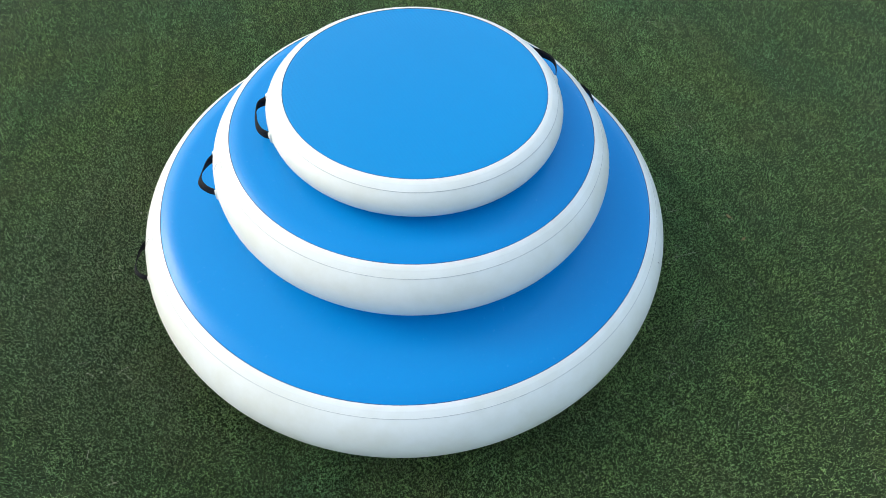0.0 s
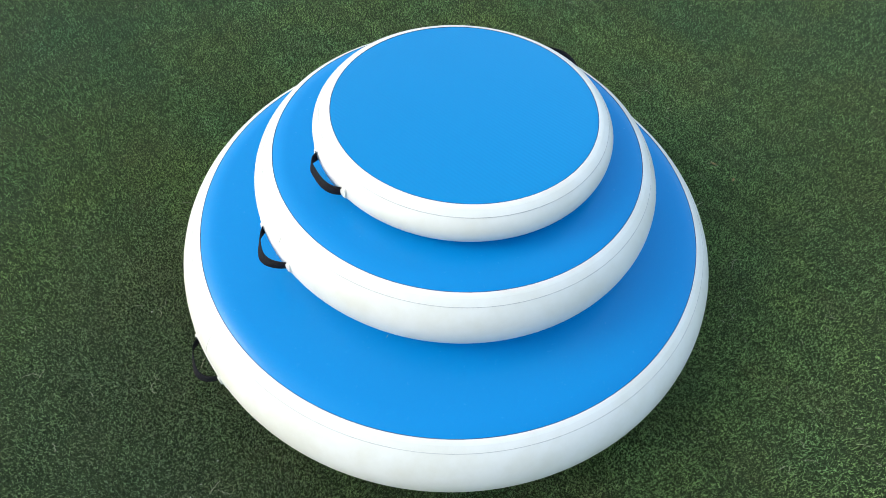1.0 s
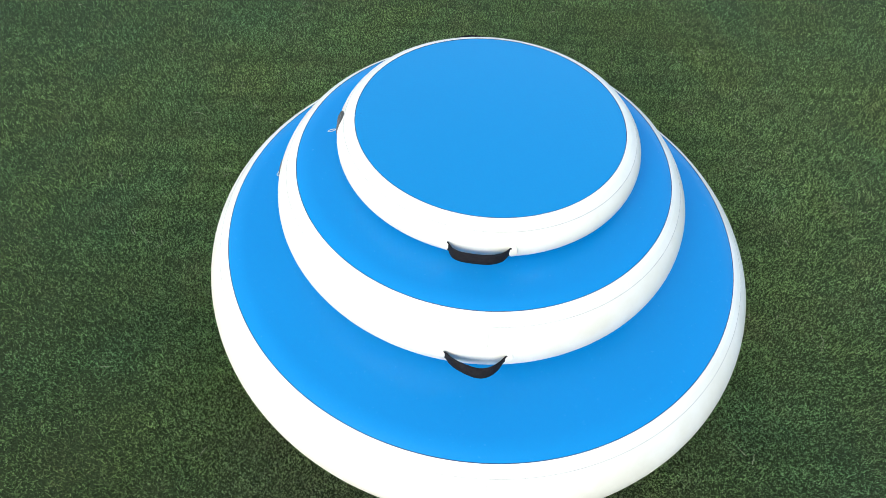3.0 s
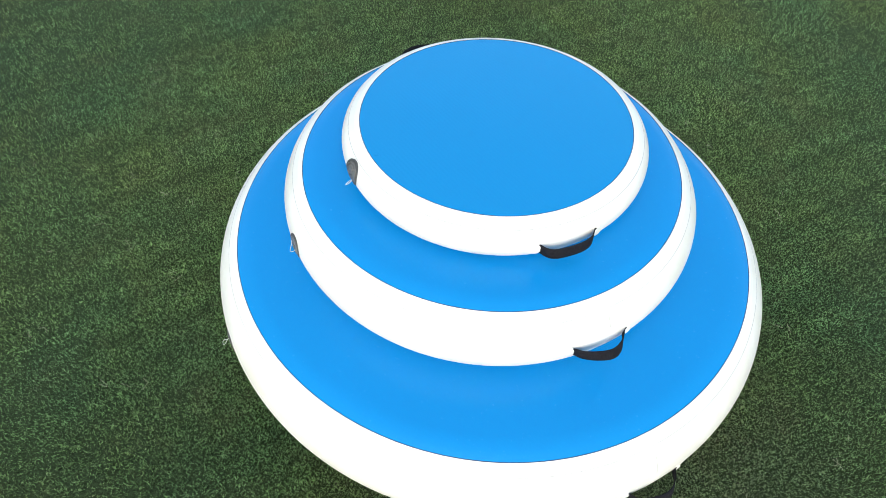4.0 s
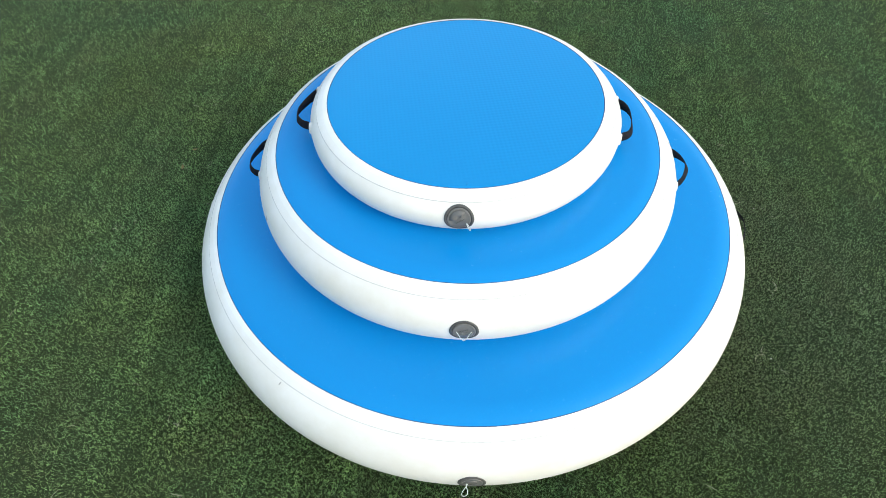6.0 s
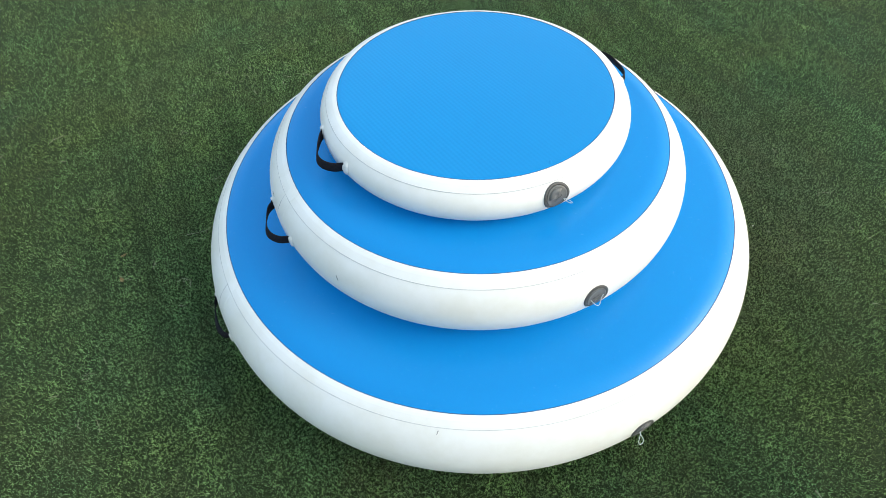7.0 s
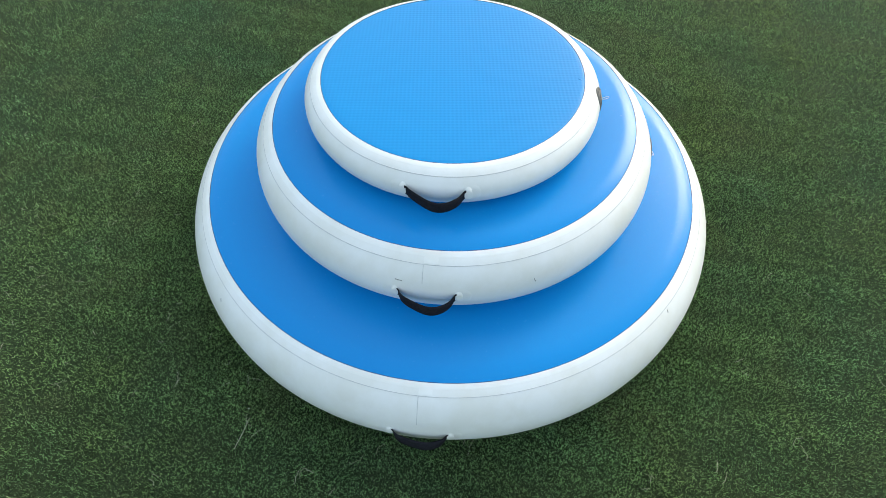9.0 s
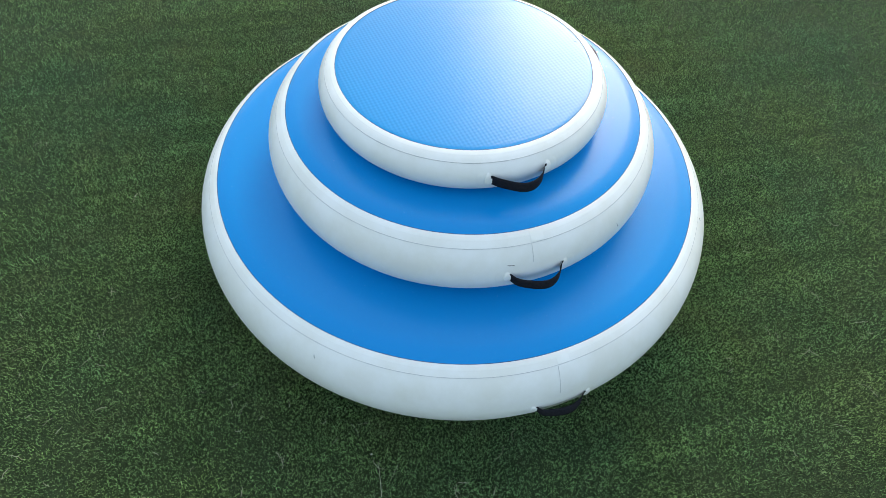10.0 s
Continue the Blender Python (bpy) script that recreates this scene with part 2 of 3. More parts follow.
class Shape:
    """The section of one inflated disc: flat above and below, with a bulging wall."""

    def __init__(self, outer, bulge, low, high, edge):
        self.r0, self.bx = outer - bulge, bulge
        self.zc, self.a = (low + high) / 2, (high - low) / 2
        self.edge = math.asin((edge - self.r0) / bulge)

    def at(self, phi, out=0.0):
        """Radius and height on the wall, phi from straight up, out metres proud of it."""
        nr, nz = math.sin(phi) / self.bx, math.cos(phi) / self.a
        size = math.hypot(nr, nz)
        return self.r0 + self.bx * math.sin(phi) + out * nr / size, self.zc + self.a * math.cos(phi) + out * nz / size

    def along(self, phi, metres):
        """The angle reached after so many metres along the wall."""
        for _ in range(200):
            phi += metres / 200 / math.hypot(self.bx * math.cos(phi), self.a * math.sin(phi))
        return phi

    def height(self, z):
        return math.acos(max(-1, min(1, (z - self.zc) / self.a)))

    def point(self, az, phi, out=0.0):
        r, z = self.at(phi, out)
        return Vector((r * math.cos(az), r * math.sin(az), z))


def band(shape, phi_a, phi_b, out, fade=0.0010, count=10):
    """A closed flat strip lying on the wall between two angles; its edges run into the wall."""
    phis = np.array([phi_a, shape.along(phi_a, 0.0012), *np.linspace(phi_a, phi_b, count)[1:-1], shape.along(phi_b, -0.0012), phi_b])
    upper = [shape.at(shape.along(phi_a, -0.0010), -0.0006)] + [shape.at(p, out) for p in phis] + [shape.at(shape.along(phi_b, fade), -0.0006)]
    lower = [shape.at(p, -0.004) for p in phis[::-1]]
    return upper + lower


def wall_patch(shape, az, phi, length, height, out, round_part=0.5):
    """A patch with rounded ends that follows the wall."""
    bm = bmesh.new()
    n, k = 28, 6
    radius = shape.at(phi)[0]
    arc = height / math.hypot(shape.bx * math.cos(phi), shape.a * math.sin(phi))
    grid = []
    for i in range(n + 1):
        u = -1 + 2 * i / n
        past = max(0.0, abs(u) * length / 2 - (length / 2 - height * round_part)) / (height * round_part)
        tall = max(0.12, math.sqrt(max(0.0, 1 - min(past, 1) ** 2)))
        row = []
        for j in range(k + 1):
            v = -1 + 2 * j / k
            edge = i in (0, n) or j in (0, k)
            row.append(bm.verts.new(shape.point(az + u * length / 2 / radius, phi + v * arc / 2 * tall, -0.0005 if edge else out)))
        grid.append(row)
    for i in range(n):
        for j in range(k):
            bm.faces.new((grid[i][j], grid[i + 1][j], grid[i + 1][j + 1], grid[i][j + 1]))
    return bm


def wall_strip(shape, az, phi_a, phi_b, width, out):
    """A thin flat strip running down the wall, its near edge at az."""
    bm = bmesh.new()
    n, k = 24, 4
    grid = []
    for i in range(n + 1):
        phi = phi_a + (phi_b - phi_a) * i / n
        radius = shape.at(phi)[0]
        row = []
        for j in range(-1, k + 2):
            u = max(0, min(k, j)) / k
            low = j in (-1, k + 1) or i in (0, n)
            row.append(bm.verts.new(shape.point(az + u * width / radius, phi, -0.0008 if low else out)))
        grid.append(row)
    for i in range(n):
        for j in range(k + 2):
            bm.faces.new((grid[i][j], grid[i + 1][j], grid[i + 1][j + 1], grid[i][j + 1]))
    return bm


def strap(shape, az, z, length, width, out, drop, tilt, lean, full):
    """A webbing loop fixed at both ends that hangs away from the wall."""
    bm = bmesh.new()
    n, thick = 36, 0.0016
    phi = shape.height(z)
    radius = shape.at(phi)[0]
    tab = 0.10
    rows = []
    for i in range(n + 1):
        u = -1 - tab + (2 + 2 * tab) * i / n
        s = max(-1.0, min(1.0, u))
        skew = s - lean * (1 - s * s)
        free = max(0.0, 1 - skew * skew) ** full
        free *= 1 + 0.10 * math.sin(3.1 * s + 5 * lean)
        p = shape.point(az + u * length / 2 / radius, phi, 0.0022)
        radial = Vector((math.cos(az), math.sin(az), 0))
        p = p + radial * out * free + Vector((0, 0, -drop * free))
        a = radians(tilt) * free
        across = Vector((radial.x * math.sin(a), radial.y * math.sin(a), -math.cos(a)))
        over = Vector((radial.x * math.cos(a), radial.y * math.cos(a), math.sin(a)))
        w = width * (1 - 0.10 * free)
        rows.append([bm.verts.new(p + across * w * x + over * thick * y) for x, y in ((-0.5, -0.5), (-0.5, 0.5), (-0.17, 0.75), (0.17, 0.75), (0.5, 0.5), (0.5, -0.5))])
    for a, b in zip(rows, rows[1:]):
        for k in range(6):
            bm.faces.new((a[k], a[(k + 1) % 6], b[(k + 1) % 6], b[k]))
    bm.faces.new(rows[0])
    bm.faces.new(rows[-1][::-1])
    return bm


def add_handle(disc, shape, az, z, out, drop, tilt, lean, full=0.5):
    az = radians(az) - disc.rotation_euler.z
    handle = part("handle", strap(shape, az, z, 0.118, 0.025, out, drop, tilt, lean, full), BLACK, disc, "black webbing carrying handle")
    phi = shape.height(z)
    radius = shape.at(phi)[0]
    part("backing_patch", wall_patch(shape, az, phi, 0.200, 0.052, 0.0007), PATCH, handle, "white vinyl backing patch")
    for side in (-1, 1):
        part("anchor_patch", wall_patch(shape, az + side * 0.0695 / radius, phi, 0.017, 0.036, 0.0046, 0.20), PATCH, handle, "white vinyl anchor patch")
    return handle


def arc_block(r_in, r_out, a0, a1, z0, z1, steps=10):
    """A raised block between two radii and two angles."""
    bm = bmesh.new()
    rows = []
    for i in range(steps + 1):
        a = a0 + (a1 - a0) * i / steps
        c, s = math.cos(a), math.sin(a)
        rows.append([bm.verts.new((r * c, r * s, z)) for r, z in ((r_in, z0), (r_in, z1), (r_out, z1), (r_out, z0))])
    for a, b in zip(rows, rows[1:]):
        for k in range(4):
            bm.faces.new((a[k], a[(k + 1) % 4], b[(k + 1) % 4], b[k]))
    bm.faces.new(rows[0])
    bm.faces.new(rows[-1][::-1])
    return bm


def add_valve(disc, shape, az, z, spin, loop):
    az = radians(az) - disc.rotation_euler.z
    phi = shape.height(z)
    r, zz = shape.at(phi)
    nr, nz = math.sin(phi) / shape.bx, math.cos(phi) / shape.a
    size = math.hypot(nr, nz)
    nr, nz = nr / size, nz / size
    out = Vector((nr * math.cos(az), nr * math.sin(az), nz))
    side = Vector((-math.sin(az), math.cos(az), 0))
    up = out.cross(side)
    spot = Matrix((side, up, out)).transposed().to_4x4()
    spot.translation = Vector((r * math.cos(az), r * math.sin(az), zz))
    arc = math.hypot(shape.bx * math.cos(phi), shape.a * math.sin(phi))
    turn = Matrix.Rotation(radians(spin), 4, "Z")

    def moulded(bm):
        """Lays a piece of the valve on the curve of the wall."""
        for v in bm.verts:
            p = turn @ v.co
            v.co = shape.point(az + p.x / r, phi - p.y / arc, 0.0004 + 0.55 * p.z)
        return bm

    R = 0.0298
    rim = [(R - 0.001, -0.012), (R, 0.0), (R, 0.0018), (R - 0.0012, 0.0032), (R - 0.0042, 0.0036), (R - 0.0052, 0.0028), (R - 0.0056, 0.0008)]
    valve = part("valve", moulded(lathe(rim + [(x * R, 0.0008) for x in (0.6, 0.4, 0.2)] + [(0, 0.0008)], 48)), RUBBER, disc, "grey rubber inflation valve")
    C = R - 0.0065
    lid = [(C, 0.0006), (C, 0.0034), (C - 0.0010, 0.0042), (C - 0.0030, 0.0044), (C - 0.0036, 0.0036)]
    part("cap", moulded(lathe(lid + [(x * C, 0.0034) for x in (0.6, 0.4, 0.2)] + [(0, 0.0034)], 40)), CAP, valve, "lighter grey plastic screw cap")
    part("cap_grip", moulded(arc_block(0.004, C - 0.005, radians(20), radians(160), 0.0026, 0.0062)), CAP, valve, "raised half-moon grip")
    bar = bmesh.new()
    for i in range(6):
        bmesh.ops.create_cube(bar, size=1, matrix=Matrix.Translation((-0.0085 + i * 0.0034, -0.0045 + 0.0006 * (i % 2), 0.0039)) @ Matrix.Diagonal((0.0022, 0.0024, 0.0012, 1)))
    part("moulded_mark", moulded(bar), RUBBER, valve, "row of dark moulded marks", False)
    pts = []
    for i in range(25):
        u = i / 24
        pts.append(spot @ Vector(loop(u)) - 0.35 * loop(u)[2] * out)
    part("cord", tube(pts, 0.0008), CORD, valve, "thin white cord loop")
    return valve


# ---- the lawn ----
def lawn_height(x, y):
    """The lawn falls slightly to one side."""
    return 0.002 + 0.018 * x - 0.009 * y


bm = bmesh.new()
bmesh.ops.create_grid(bm, x_segments=40, y_segments=40, size=300)
for v in bm.verts:
    v.co.z = lawn_height(v.co.x, v.co.y)
me = bpy.data.meshes.new("ground")
bm.to_mesh(me)
bm.free()
me.materials.append(SOIL)
tagged(new("ground", me), "short green lawn with darker thatch beneath the blades", "lawn", kind="structure")


def quads(name, corners, mat):
    """One mesh out of an array of four-cornered faces."""
    n = len(corners)
    me = bpy.data.meshes.new(name)
    me.vertices.add(4 * n)
    me.vertices.foreach_set("co", np.ascontiguousarray(corners, dtype=np.float32).ravel())
    me.loops.add(4 * n)
    me.loops.foreach_set("vertex_index", np.arange(4 * n, dtype=np.int32))
    me.polygons.add(n)
    me.polygons.foreach_set("loop_start", np.arange(0, 4 * n, 4, dtype=np.int32))
    me.update(calc_edges=True)
    me.materials.append(mat)
    return me


def waves(x, y, seed, scale):
    """A smooth field of -1..1 over the lawn."""
    rng = np.random.default_rng(seed)
    total = np.zeros_like(x)
    for _ in range(9):
        a, f, p = rng.uniform(0, 2 * np.pi), scale * rng.uniform(0.5, 2.2), rng.uniform(0, 2 * np.pi)
        total += np.sin(f * (x * np.cos(a) + y * np.sin(a)) + p)
    return total / 4.0


def blades(count, inner, outer, seed, long, wide):
    """Mown blades in low tufts, thickest near the stack and a little broader further out."""
    rng = np.random.default_rng(seed)
    rad = inner + (outer - inner) * rng.uniform(0, 1, count) ** 1.85
    az = rng.uniform(0, 2 * np.pi, count)
    x, y = rad * np.cos(az), rad * np.sin(az)
    far = 0.90 + 0.06 * rad
    tuft = 1 + 0.22 * waves(x, y, 5, 28.0) + 0.20 * waves(x, y, 8, 300.0)
    length = long * far * np.clip(rng.normal(1, 0.30, count) * tuft, 0.35, 2.3)
    width = wide * far * rng.uniform(0.65, 1.35, count)
    nap = 0.9 * waves(x, y, 7, 3.0) + 1.3
    way = nap + rng.normal(0, 2.2, count)
    lean = np.clip(rng.normal(0.50, 0.28, count), 0.03, 1.35)
    dx, dy, dz = np.cos(way) * np.sin(lean), np.sin(way) * np.sin(lean), np.cos(lean)
    face = rng.uniform(0, np.pi, count)
    sx, sy = np.cos(face) * width / 2, np.sin(face) * width / 2
    base = np.stack([x, y, lawn_height(x, y) - 0.001], -1)
    tip = base + np.stack([dx, dy, dz], -1) * length[:, None]
    side = np.stack([sx, sy, np.zeros(count)], -1)
    return np.stack([base - side, base + side, tip + 0.35 * side, tip - 0.35 * side], 1)


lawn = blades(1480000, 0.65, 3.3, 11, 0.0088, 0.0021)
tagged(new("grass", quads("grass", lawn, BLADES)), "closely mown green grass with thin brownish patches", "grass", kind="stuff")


# ---- three inflated discs, stacked ----
BOTTOM_TOP, MID_TOP, TOP_TOP = 0.2895, 0.4865, 0.5885
SHAPES = {
    "bottom": Shape(0.757, 0.124, 0.013, BOTTOM_TOP, 0.682),
    "middle": Shape(0.523, 0.098, BOTTOM_TOP, MID_TOP, 0.463),
    "top": Shape(0.364, 0.058, MID_TOP, TOP_TOP, 0.3175),
}


def inflated_disc(shape, x, y, long_way, stretch, label, seams, seam_metres, skin, joint=0.04):
    disc = tagged(new("inflatable_disc"), label, "inflatable disc", "stack of inflatable discs")
    disc.location = (x, y, 0)
    disc.rotation_euler = (0, 0, radians(long_way))  # a shade longer along this way than across it
    disc.scale = (1 + stretch, 1 - stretch, 1)
    e = shape.edge
    flat = [(0, shape.at(0)[1])] + [(shape.r0 * k / 8, shape.at(0)[1]) for k in range(1, 9)]
    part("top_panel", lathe(flat + [shape.at(p) for p in np.linspace(0, e + 0.04, 9)[1:]], 192), skin, disc, "bright blue vinyl top")
    part("sidewall", lathe([shape.at(p) for p in np.linspace(e + 0.03, math.pi - e, 40)], 192), WHITE, disc, "bulging glossy white vinyl sidewall")
    under = [shape.at(p) for p in np.linspace(math.pi - e, math.pi, 8)] + [(0, shape.at(math.pi)[1])]
    part("bottom_panel", lathe(under, 96), BLUE, disc)
    s = shape.along(e, seam_metres)
    part("rim_band", lathe(band(shape, e, s, 0.0006, 0.0006), 192, True), WHITE, disc, "white overlapping rim band")
    part("seam_tape", lathe(band(shape, e, shape.along(e, seam_metres * 0.40), 0.0008, seam_metres * 0.5), 192, True), TAPE, disc, "narrow white seam tape")
    # the navy ring draws the shadow gap at the rim band's edge in colour
    for phi, mat, rad, note in ((shape.along(e, -0.0004), NAVY, 0.0008, "thin dark line drawn for the shadow at the band's edge"), (s, SEAM, 0.0008, "thin grey seam edge")):
        r, z = shape.at(phi, 0.0003)
        ring = [(r + rad * math.cos(k * math.pi / 3), z + rad * math.sin(k * math.pi / 3)) for k in range(6)]
        part("seam_edge", lathe(ring, 192, True), mat, disc, note)
    for az in seams:
        a = radians(az - long_way)
        strip = wall_strip(shape, a, shape.along(s, 0.0012), shape.along(s, joint), 0.030, 0.0004)
        part("joint_strip", strip, PATCH, disc, "white vinyl strip over the joint", False)
        over = wall_strip(shape, a, shape.along(e, 0.002), shape.along(s, -0.0015), 0.030, 0.0013)
        part("joint_strip", over, TAPE, disc, "white vinyl strip over the joint", False)
        line = [shape.point(a, p, 0.0006) for p in np.linspace(s, shape.along(s, joint), 14)]
        part("side_joint", tube(line, 0.0006, 5), SEAM, disc, "thin grey joint line")
    return disc


def short_loop(u):
    a, far = 2 * math.pi * u, math.sin(math.pi * u) ** 2
    return (0.015 + 0.008 * far, -0.009 - 0.004 * far + 0.003 * math.sin(a), 0.0045 + 0.026 * far)


def arc_loop(u):
    return (-0.016 + 0.031 * u, 0.002 - 0.017 * math.sin(math.pi * u), 0.0050 + 0.014 * math.sin(math.pi * u) ** 2)


def long_loop(u):
    a, far = 2 * math.pi * u, math.sin(math.pi * u) ** 2
    return (-0.010 - 0.006 * far + 0.0038 * math.sin(a) * (1 - 1.8 * math.cos(a)), 0.003 - 0.022 * far, 0.0045 + 0.030 * far)


bottom = inflated_disc(SHAPES["bottom"], 0, 0, 36, 0.0062, "largest blue and white inflatable disc lying on the grass", (-160, 24.7), 0.030, BLUE, 0.076)
middle = inflated_disc(SHAPES["middle"], 0.010, 0.013, 14, 0.0052, "medium blue and white inflatable disc stacked on the largest", (-159.8, 22.9), 0.031, BLUE, 0.043)
top = inflated_disc(SHAPES["top"], 0.0155, 0.0090, 14, 0.0050, "smallest blue and white inflatable disc on top of the stack", (), 0.029, DIMPLED)

add_handle(bottom, SHAPES["bottom"], -160.3, 0.160, 0.033, 0.004, 30, 0.0)
add_handle(bottom, SHAPES["bottom"], 25.2, 0.157, 0.019, 0.011, 30, 0.0, 0.5)
add_handle(middle, SHAPES["middle"], -162.3, 0.396, 0.030, -0.001, 34, 0.05, 0.7)
add_handle(middle, SHAPES["middle"], 24.0, 0.396, 0.031, 0.003, 20, 0.10, 0.5)
add_handle(top, SHAPES["top"], -164.6, 0.540, 0.024, -0.002, 22, -0.20, 0.45)
add_handle(top, SHAPES["top"], 24.7, 0.545, 0.030, 0.004, 16, 0.30, 0.6)
add_valve(bottom, SHAPES["bottom"], 112.9, 0.157, 20, long_loop)
add_valve(middle, SHAPES["middle"], 112.2, 0.398, 200, arc_loop)
add_valve(top, SHAPES["top"], 110.8, 0.549, 30, short_loop)


# ---- dry clippings on the lawn ----
def clippings(spots, seed, mat, name):
    """Curled dry stems lying on the grass, one joined mesh."""
    rng = random.Random(seed)
    bm = bmesh.new()
    for x, y, size in spots:
        a, curl = rng.uniform(0, 2 * math.pi), rng.uniform(-1.6, 1.6) ** 3 * 0.65
        p = Vector((x, y, lawn_height(x, y) + rng.uniform(0.007, 0.014)))
        steps, line = 8, []
        long = size * rng.uniform(0.6, 1.3)
        for k in range(steps + 1):
            line.append(p.copy())
            turn = a + curl * k / steps + 0.35 * math.sin(1.7 * k + a)
            p = p + Vector((math.cos(turn), math.sin(turn), 0.25 * math.sin(k * 0.9 + curl))) * long / steps
        one = tube(line, 0.0006 * rng.uniform(0.8, 1.35), 4)
        hold = bpy.data.meshes.new("stem")
        one.to_mesh(hold)
        one.free()
        bm.from_mesh(hold)
        bpy.data.meshes.remove(hold)
    me = bpy.data.meshes.new(name)
    bm.to_mesh(me)
    bm.free()
    me.materials.append(mat)
    return new(name, me)


SPOTS = [
    (0.78, -0.46), (0.86, -0.32), (0.79, -0.15), (0.94, -0.96), (0.59, -0.9), (-0.09, -1.47), (0.64, 0.43), (0.77, 0.21), (0.86, -0.07), (1.06, -0.17),
    (0.88, 0.1), (0.04, 0.94), (0.22, -1.5), (0.48, -0.95), (0.99, 0.06), (1.07, 0.09), (1.02, 0.52), (1.09, 0.41), (0.49, 1.21), (0.61, 1.09),
    (-0.67, -0.8), (-0.89, 0.03), (-0.3, -0.85), (0.69, -1.11), (-0.11, 1.32), (0.1, -1.04), (1.51, -0.57), (1.73, -0.47), (-0.75, -0.51), (1.13, 1.29),
    (0.19, 1.12), (-0.29, 1.09), (-0.32, 1.0), (-1.15, 0.35), (-1.24, 0.07), (-1.18, -0.08), (-0.88, -0.2), (-0.75, -0.21), (0.67, -0.9), (0.33, 0.96),
    (0.41, 1.09), (0.28, 1.24), (-0.86, -0.53), (1.04, -0.58),
]
STRAY = [
    (0.8, -0.2), (0.76, -0.24), (0.74, -0.34), (0.81, -0.44), (0.71, -0.5), (0.73, -0.56), (0.59, -0.56), (0.91, -0.52), (1.06, -0.3), (1.19, -0.25),
    (1.25, -0.21), (0.66, -0.47), (0.77, -0.4), (0.85, -0.97), (0.96, -0.39), (0.89, -0.63), (0.59, -1.14), (1.86, 0.23), (1.88, 0.14), (2.08, 0.34),
    (1.9, -0.23), (1.66, -0.5), (1.45, -0.57), (1.38, -0.48), (1.24, -1.01), (0.99, -0.6), (1.6, -1.09), (1.9, -1.13), (0.62, 2.03), (0.36, 1.7),
    (0.45, 1.5), (0.48, 1.32), (0.58, 1.58), (-0.84, 1.72), (-0.8, 1.52), (-1.1, 1.43), (-0.79, 1.16), (0.14, -0.84), (0.17, -0.92), (0.2, -1.1),
    (0.75, -0.73), (1.04, -0.81), (1.21, -0.13), (0.04, 0.98), (1.41, 1.12), (0.44, -1.83), (-0.24, -1.27), (1.42, -0.19), (-1.36, -0.16),
]
draw = random.Random(4)
spots = [(x + dx, y + dy, 0.034) for x, y in SPOTS for dx, dy in ((0, 0), (draw.uniform(-0.03, 0.03), draw.uniform(-0.03, 0.03)))]
spots += [(x, y, 0.020) for x, y in STRAY]
for _ in range(120):
    far, way = draw.uniform(0.86, 2.6), draw.uniform(0, 2 * math.pi)
    spots.append((far * math.cos(way), far * math.sin(way), 0.022))
tagged(clippings(spots, 9, STRAW, "dry_grass_clippings"), "pale dry grass clippings scattered on the lawn", "grass clippings", kind="stuff")


# ---- small marks on the vinyl ----
def add_scuff(disc, shape, az, z, length, tilt):
    """A short dark scrape on a white wall."""
    a, phi = radians(az) - disc.rotation_euler.z, shape.height(z)
    radius = shape.at(phi)[0]
    line = []
    for k in range(6):
        u = (k / 5 - 0.5) * length
        line.append(shape.point(a + u * math.sin(radians(tilt)) / radius + 0.0008 * math.sin(2.0 * k), shape.along(phi, u * math.cos(radians(tilt))), 0.0001))
    part("scuff_mark", tube(line, 0.0009, 5), SMUDGE, disc, "short dark scuff mark")


add_scuff(middle, SHAPES["middle"], 50.0, 0.414, 0.012, 25)
add_scuff(middle, SHAPES["middle"], 17.2, 0.428, 0.016, 85)
add_scuff(bottom, SHAPES["bottom"], -20.7, 0.236, 0.009, 30)
add_scuff(bottom, SHAPES["bottom"], 77.5, 0.255, 0.009, -15)

# a pinched fold at the edge of the smallest disc
fold = bmesh.new()
rows = []
for k in range(7):
    u = -1 + k / 3
    rise = 0.0034 * max(0.0, 1 - u * u)
    rows.append([fold.verts.new((0.012 * u, v * 0.0075 * (1 - 0.4 * abs(u)), -0.0006 + rise * (1 - abs(v)))) for v in (-1, -0.4, 0, 0.4, 1)])
for a, b in zip(rows, rows[1:]):
    for k in range(4):
        fold.faces.new((a[k], b[k], b[k + 1], a[k + 1]))
crease = part("crease", fold, DIMPLED, top, "small pinched fold")
crease.matrix_local = Matrix.Rotation(-top.rotation_euler.z, 4, "Z") @ Matrix.Translation((-0.122, 0.279, TOP_TOP - 0.0008)) @ Matrix.Rotation(radians(75), 4, "Z") @ Matrix.Scale(0.8, 4)


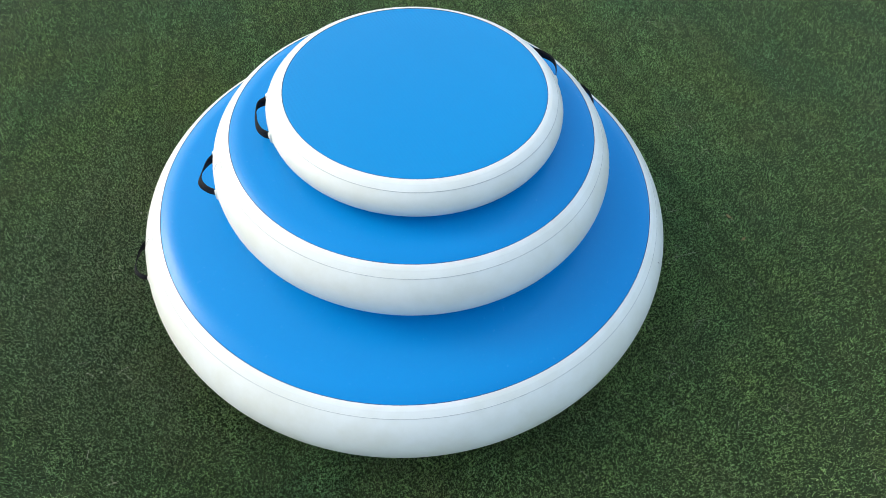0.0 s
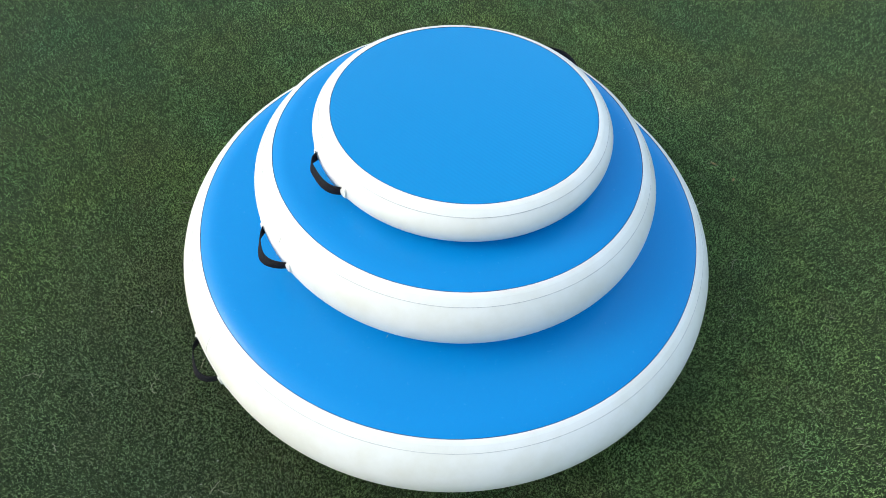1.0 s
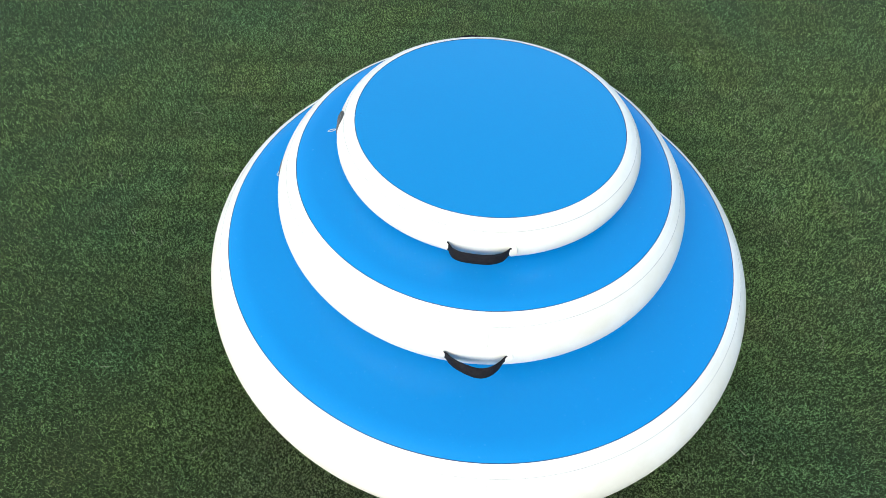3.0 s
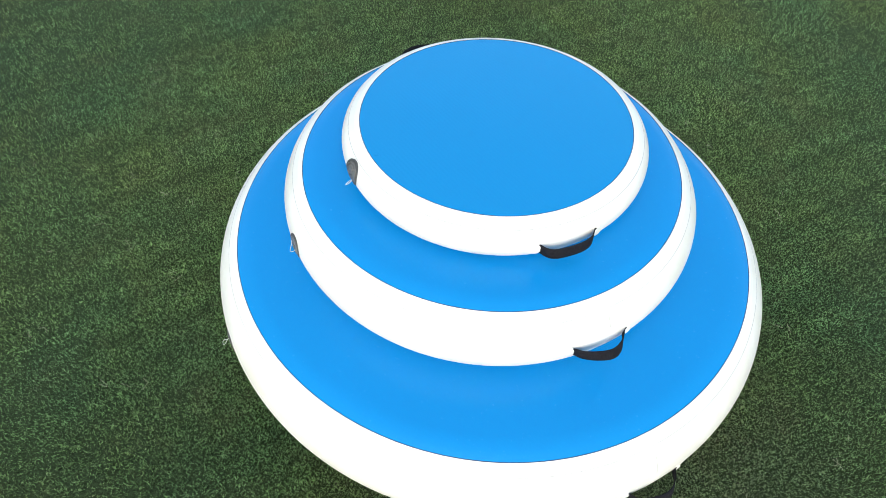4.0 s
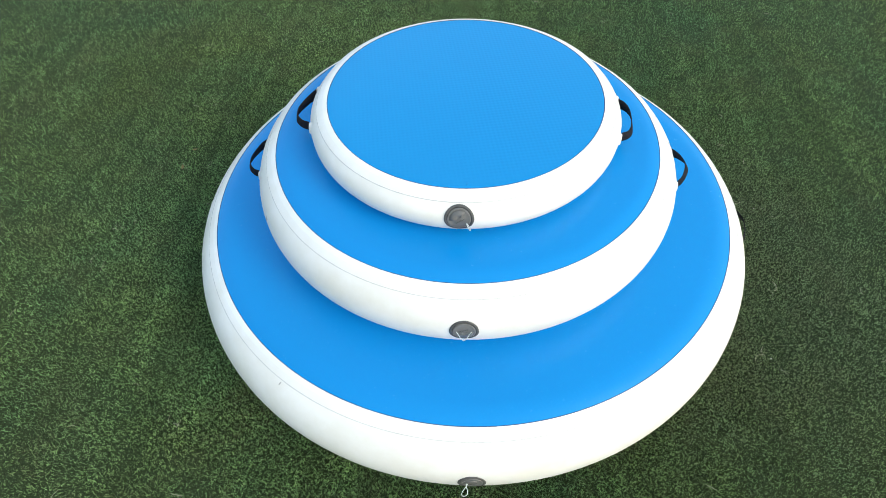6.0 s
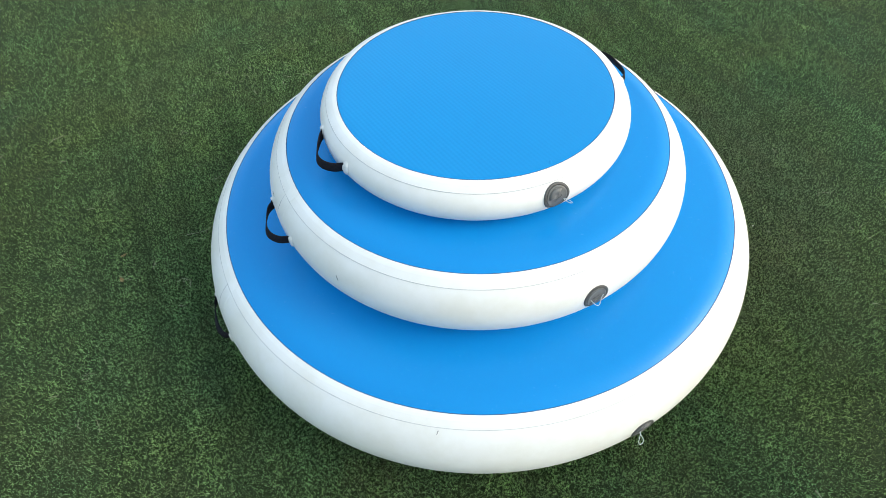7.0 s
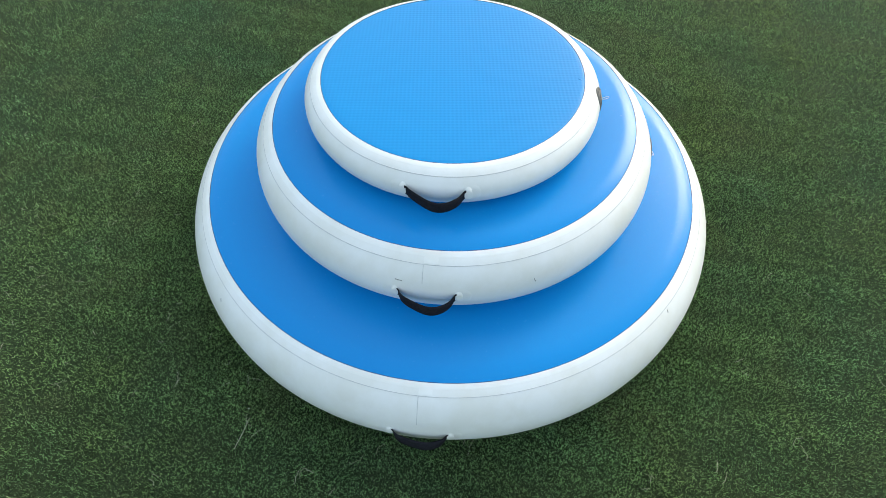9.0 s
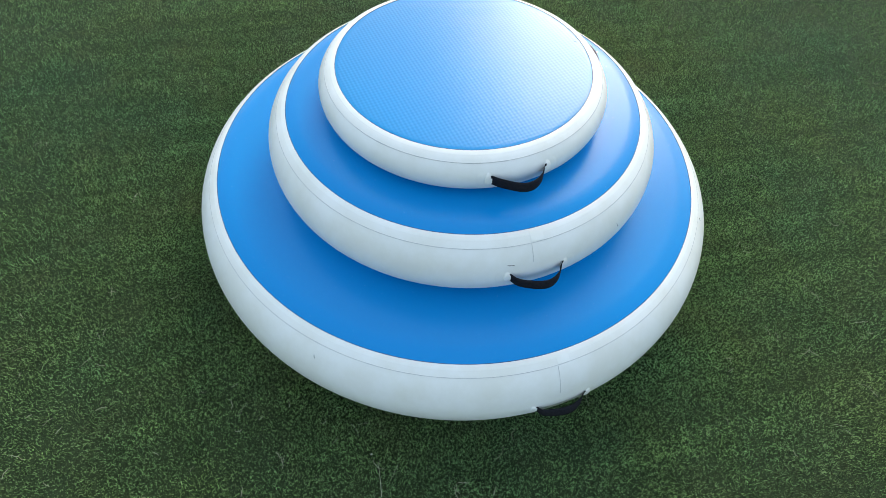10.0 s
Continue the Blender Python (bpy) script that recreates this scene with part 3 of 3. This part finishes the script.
# ---- loose bits on the lawn and on the discs ----
def dry_leaf(x, y, turn, size):
    """A curled fallen leaf with a raised rib and a stalk."""
    bm = bmesh.new()
    rows = []
    for k in range(9):
        u = k / 8
        half = size * 0.26 * math.sin(math.pi * min(1.0, u * 0.97 + 0.03)) ** 0.8
        lift = 0.20 * size * (u - 0.5) ** 2 * 4
        rows.append([bm.verts.new((size * (u - 0.5), half * v, lift + 0.5 * half * abs(v) ** 1.5 + 0.04 * size * math.sin(5 * u + 3 * v))) for v in (-1, -0.5, 0, 0.5, 1)])
    for a, b in zip(rows, rows[1:]):
        for k in range(4):
            bm.faces.new((a[k], b[k], b[k + 1], a[k + 1]))
    bmesh.ops.solidify(bm, geom=bm.faces[:], thickness=0.0005)
    leaf = tagged(new("dry_leaf"), "small curled brown leaf lying on the grass", "leaf", "fallen leaves")
    part("leaf_blade", bm, LEAF, leaf)
    part("stalk", tube([(-0.5 * size, 0, 0.2 * size), (-0.65 * size, 0.03 * size, 0.18 * size), (-0.8 * size, 0.08 * size, 0.1 * size)], 0.0006, 5), LEAF, leaf)
    leaf.matrix_world = Matrix.Translation((x, y, lawn_height(x, y) + 0.006)) @ Matrix.Rotation(radians(turn), 4, "Z")


dry_leaf(1.077, 0.09, 130, 0.022)
dry_leaf(1.099, -0.004, 40, 0.018)


def pebble(x, y, size, seed):
    rng = random.Random(seed)
    bm = bmesh.new()
    bmesh.ops.create_icosphere(bm, subdivisions=2, radius=size)
    for v in bm.verts:
        v.co = Vector((v.co.x * 1.2, v.co.y * 0.9, v.co.z * 0.7)) * rng.uniform(0.9, 1.08)
    me = bpy.data.meshes.new("pebble")
    bm.to_mesh(me)
    bm.free()
    me.materials.append(PEBBLE)
    ob = tagged(new("pebble", me), "tiny pale pebble lying among the grass blades", "pebble", "pale pebbles")
    ob.matrix_world = Matrix.Translation((x, y, lawn_height(x, y) + 0.007)) @ Matrix.Rotation(rng.uniform(0, 6), 4, "Z")


for seed, (x, y, size) in enumerate(((0.829, -0.110, 0.0022), (-0.752, -0.458, 0.0020), (-0.794, -0.503, 0.0016), (-0.820, -0.526, 0.0018), (-0.908, 0.030, 0.0026))):
    pebble(x, y, size, seed)


def lone_stem(name, points, radius, mat, label, category):
    bm = tube(points, radius, 5)
    me = bpy.data.meshes.new(name)
    bm.to_mesh(me)
    bm.free()
    me.materials.append(mat)
    tagged(new(name, me), label, category)


straw = []
for k in range(7):
    x, y = 0.922 - 0.076 * k / 6, -0.068 - 0.020 * k / 6 + 0.001 * math.sin(k)
    straw.append((x, y, lawn_height(x, y) + 0.011 + 0.002 * math.sin(1.3 * k)))
lone_stem("straw_stem", straw, 0.0008, STRAW, "straight pale straw stem lying on the grass", "straw")
for x, y, turn in ((-0.287, -0.387, 0.6),):
    bit = [(x + 0.004 * k * math.cos(turn), y + 0.004 * k * math.sin(turn) + 0.0006 * k * k, BOTTOM_TOP + 0.0008 + 0.0003 * k) for k in range(-1, 2)]
    lone_stem("grass_snippet", bit, 0.0006, SNIPPET, "tiny cut grass snippet lying on the blue disc", "grass snippet")
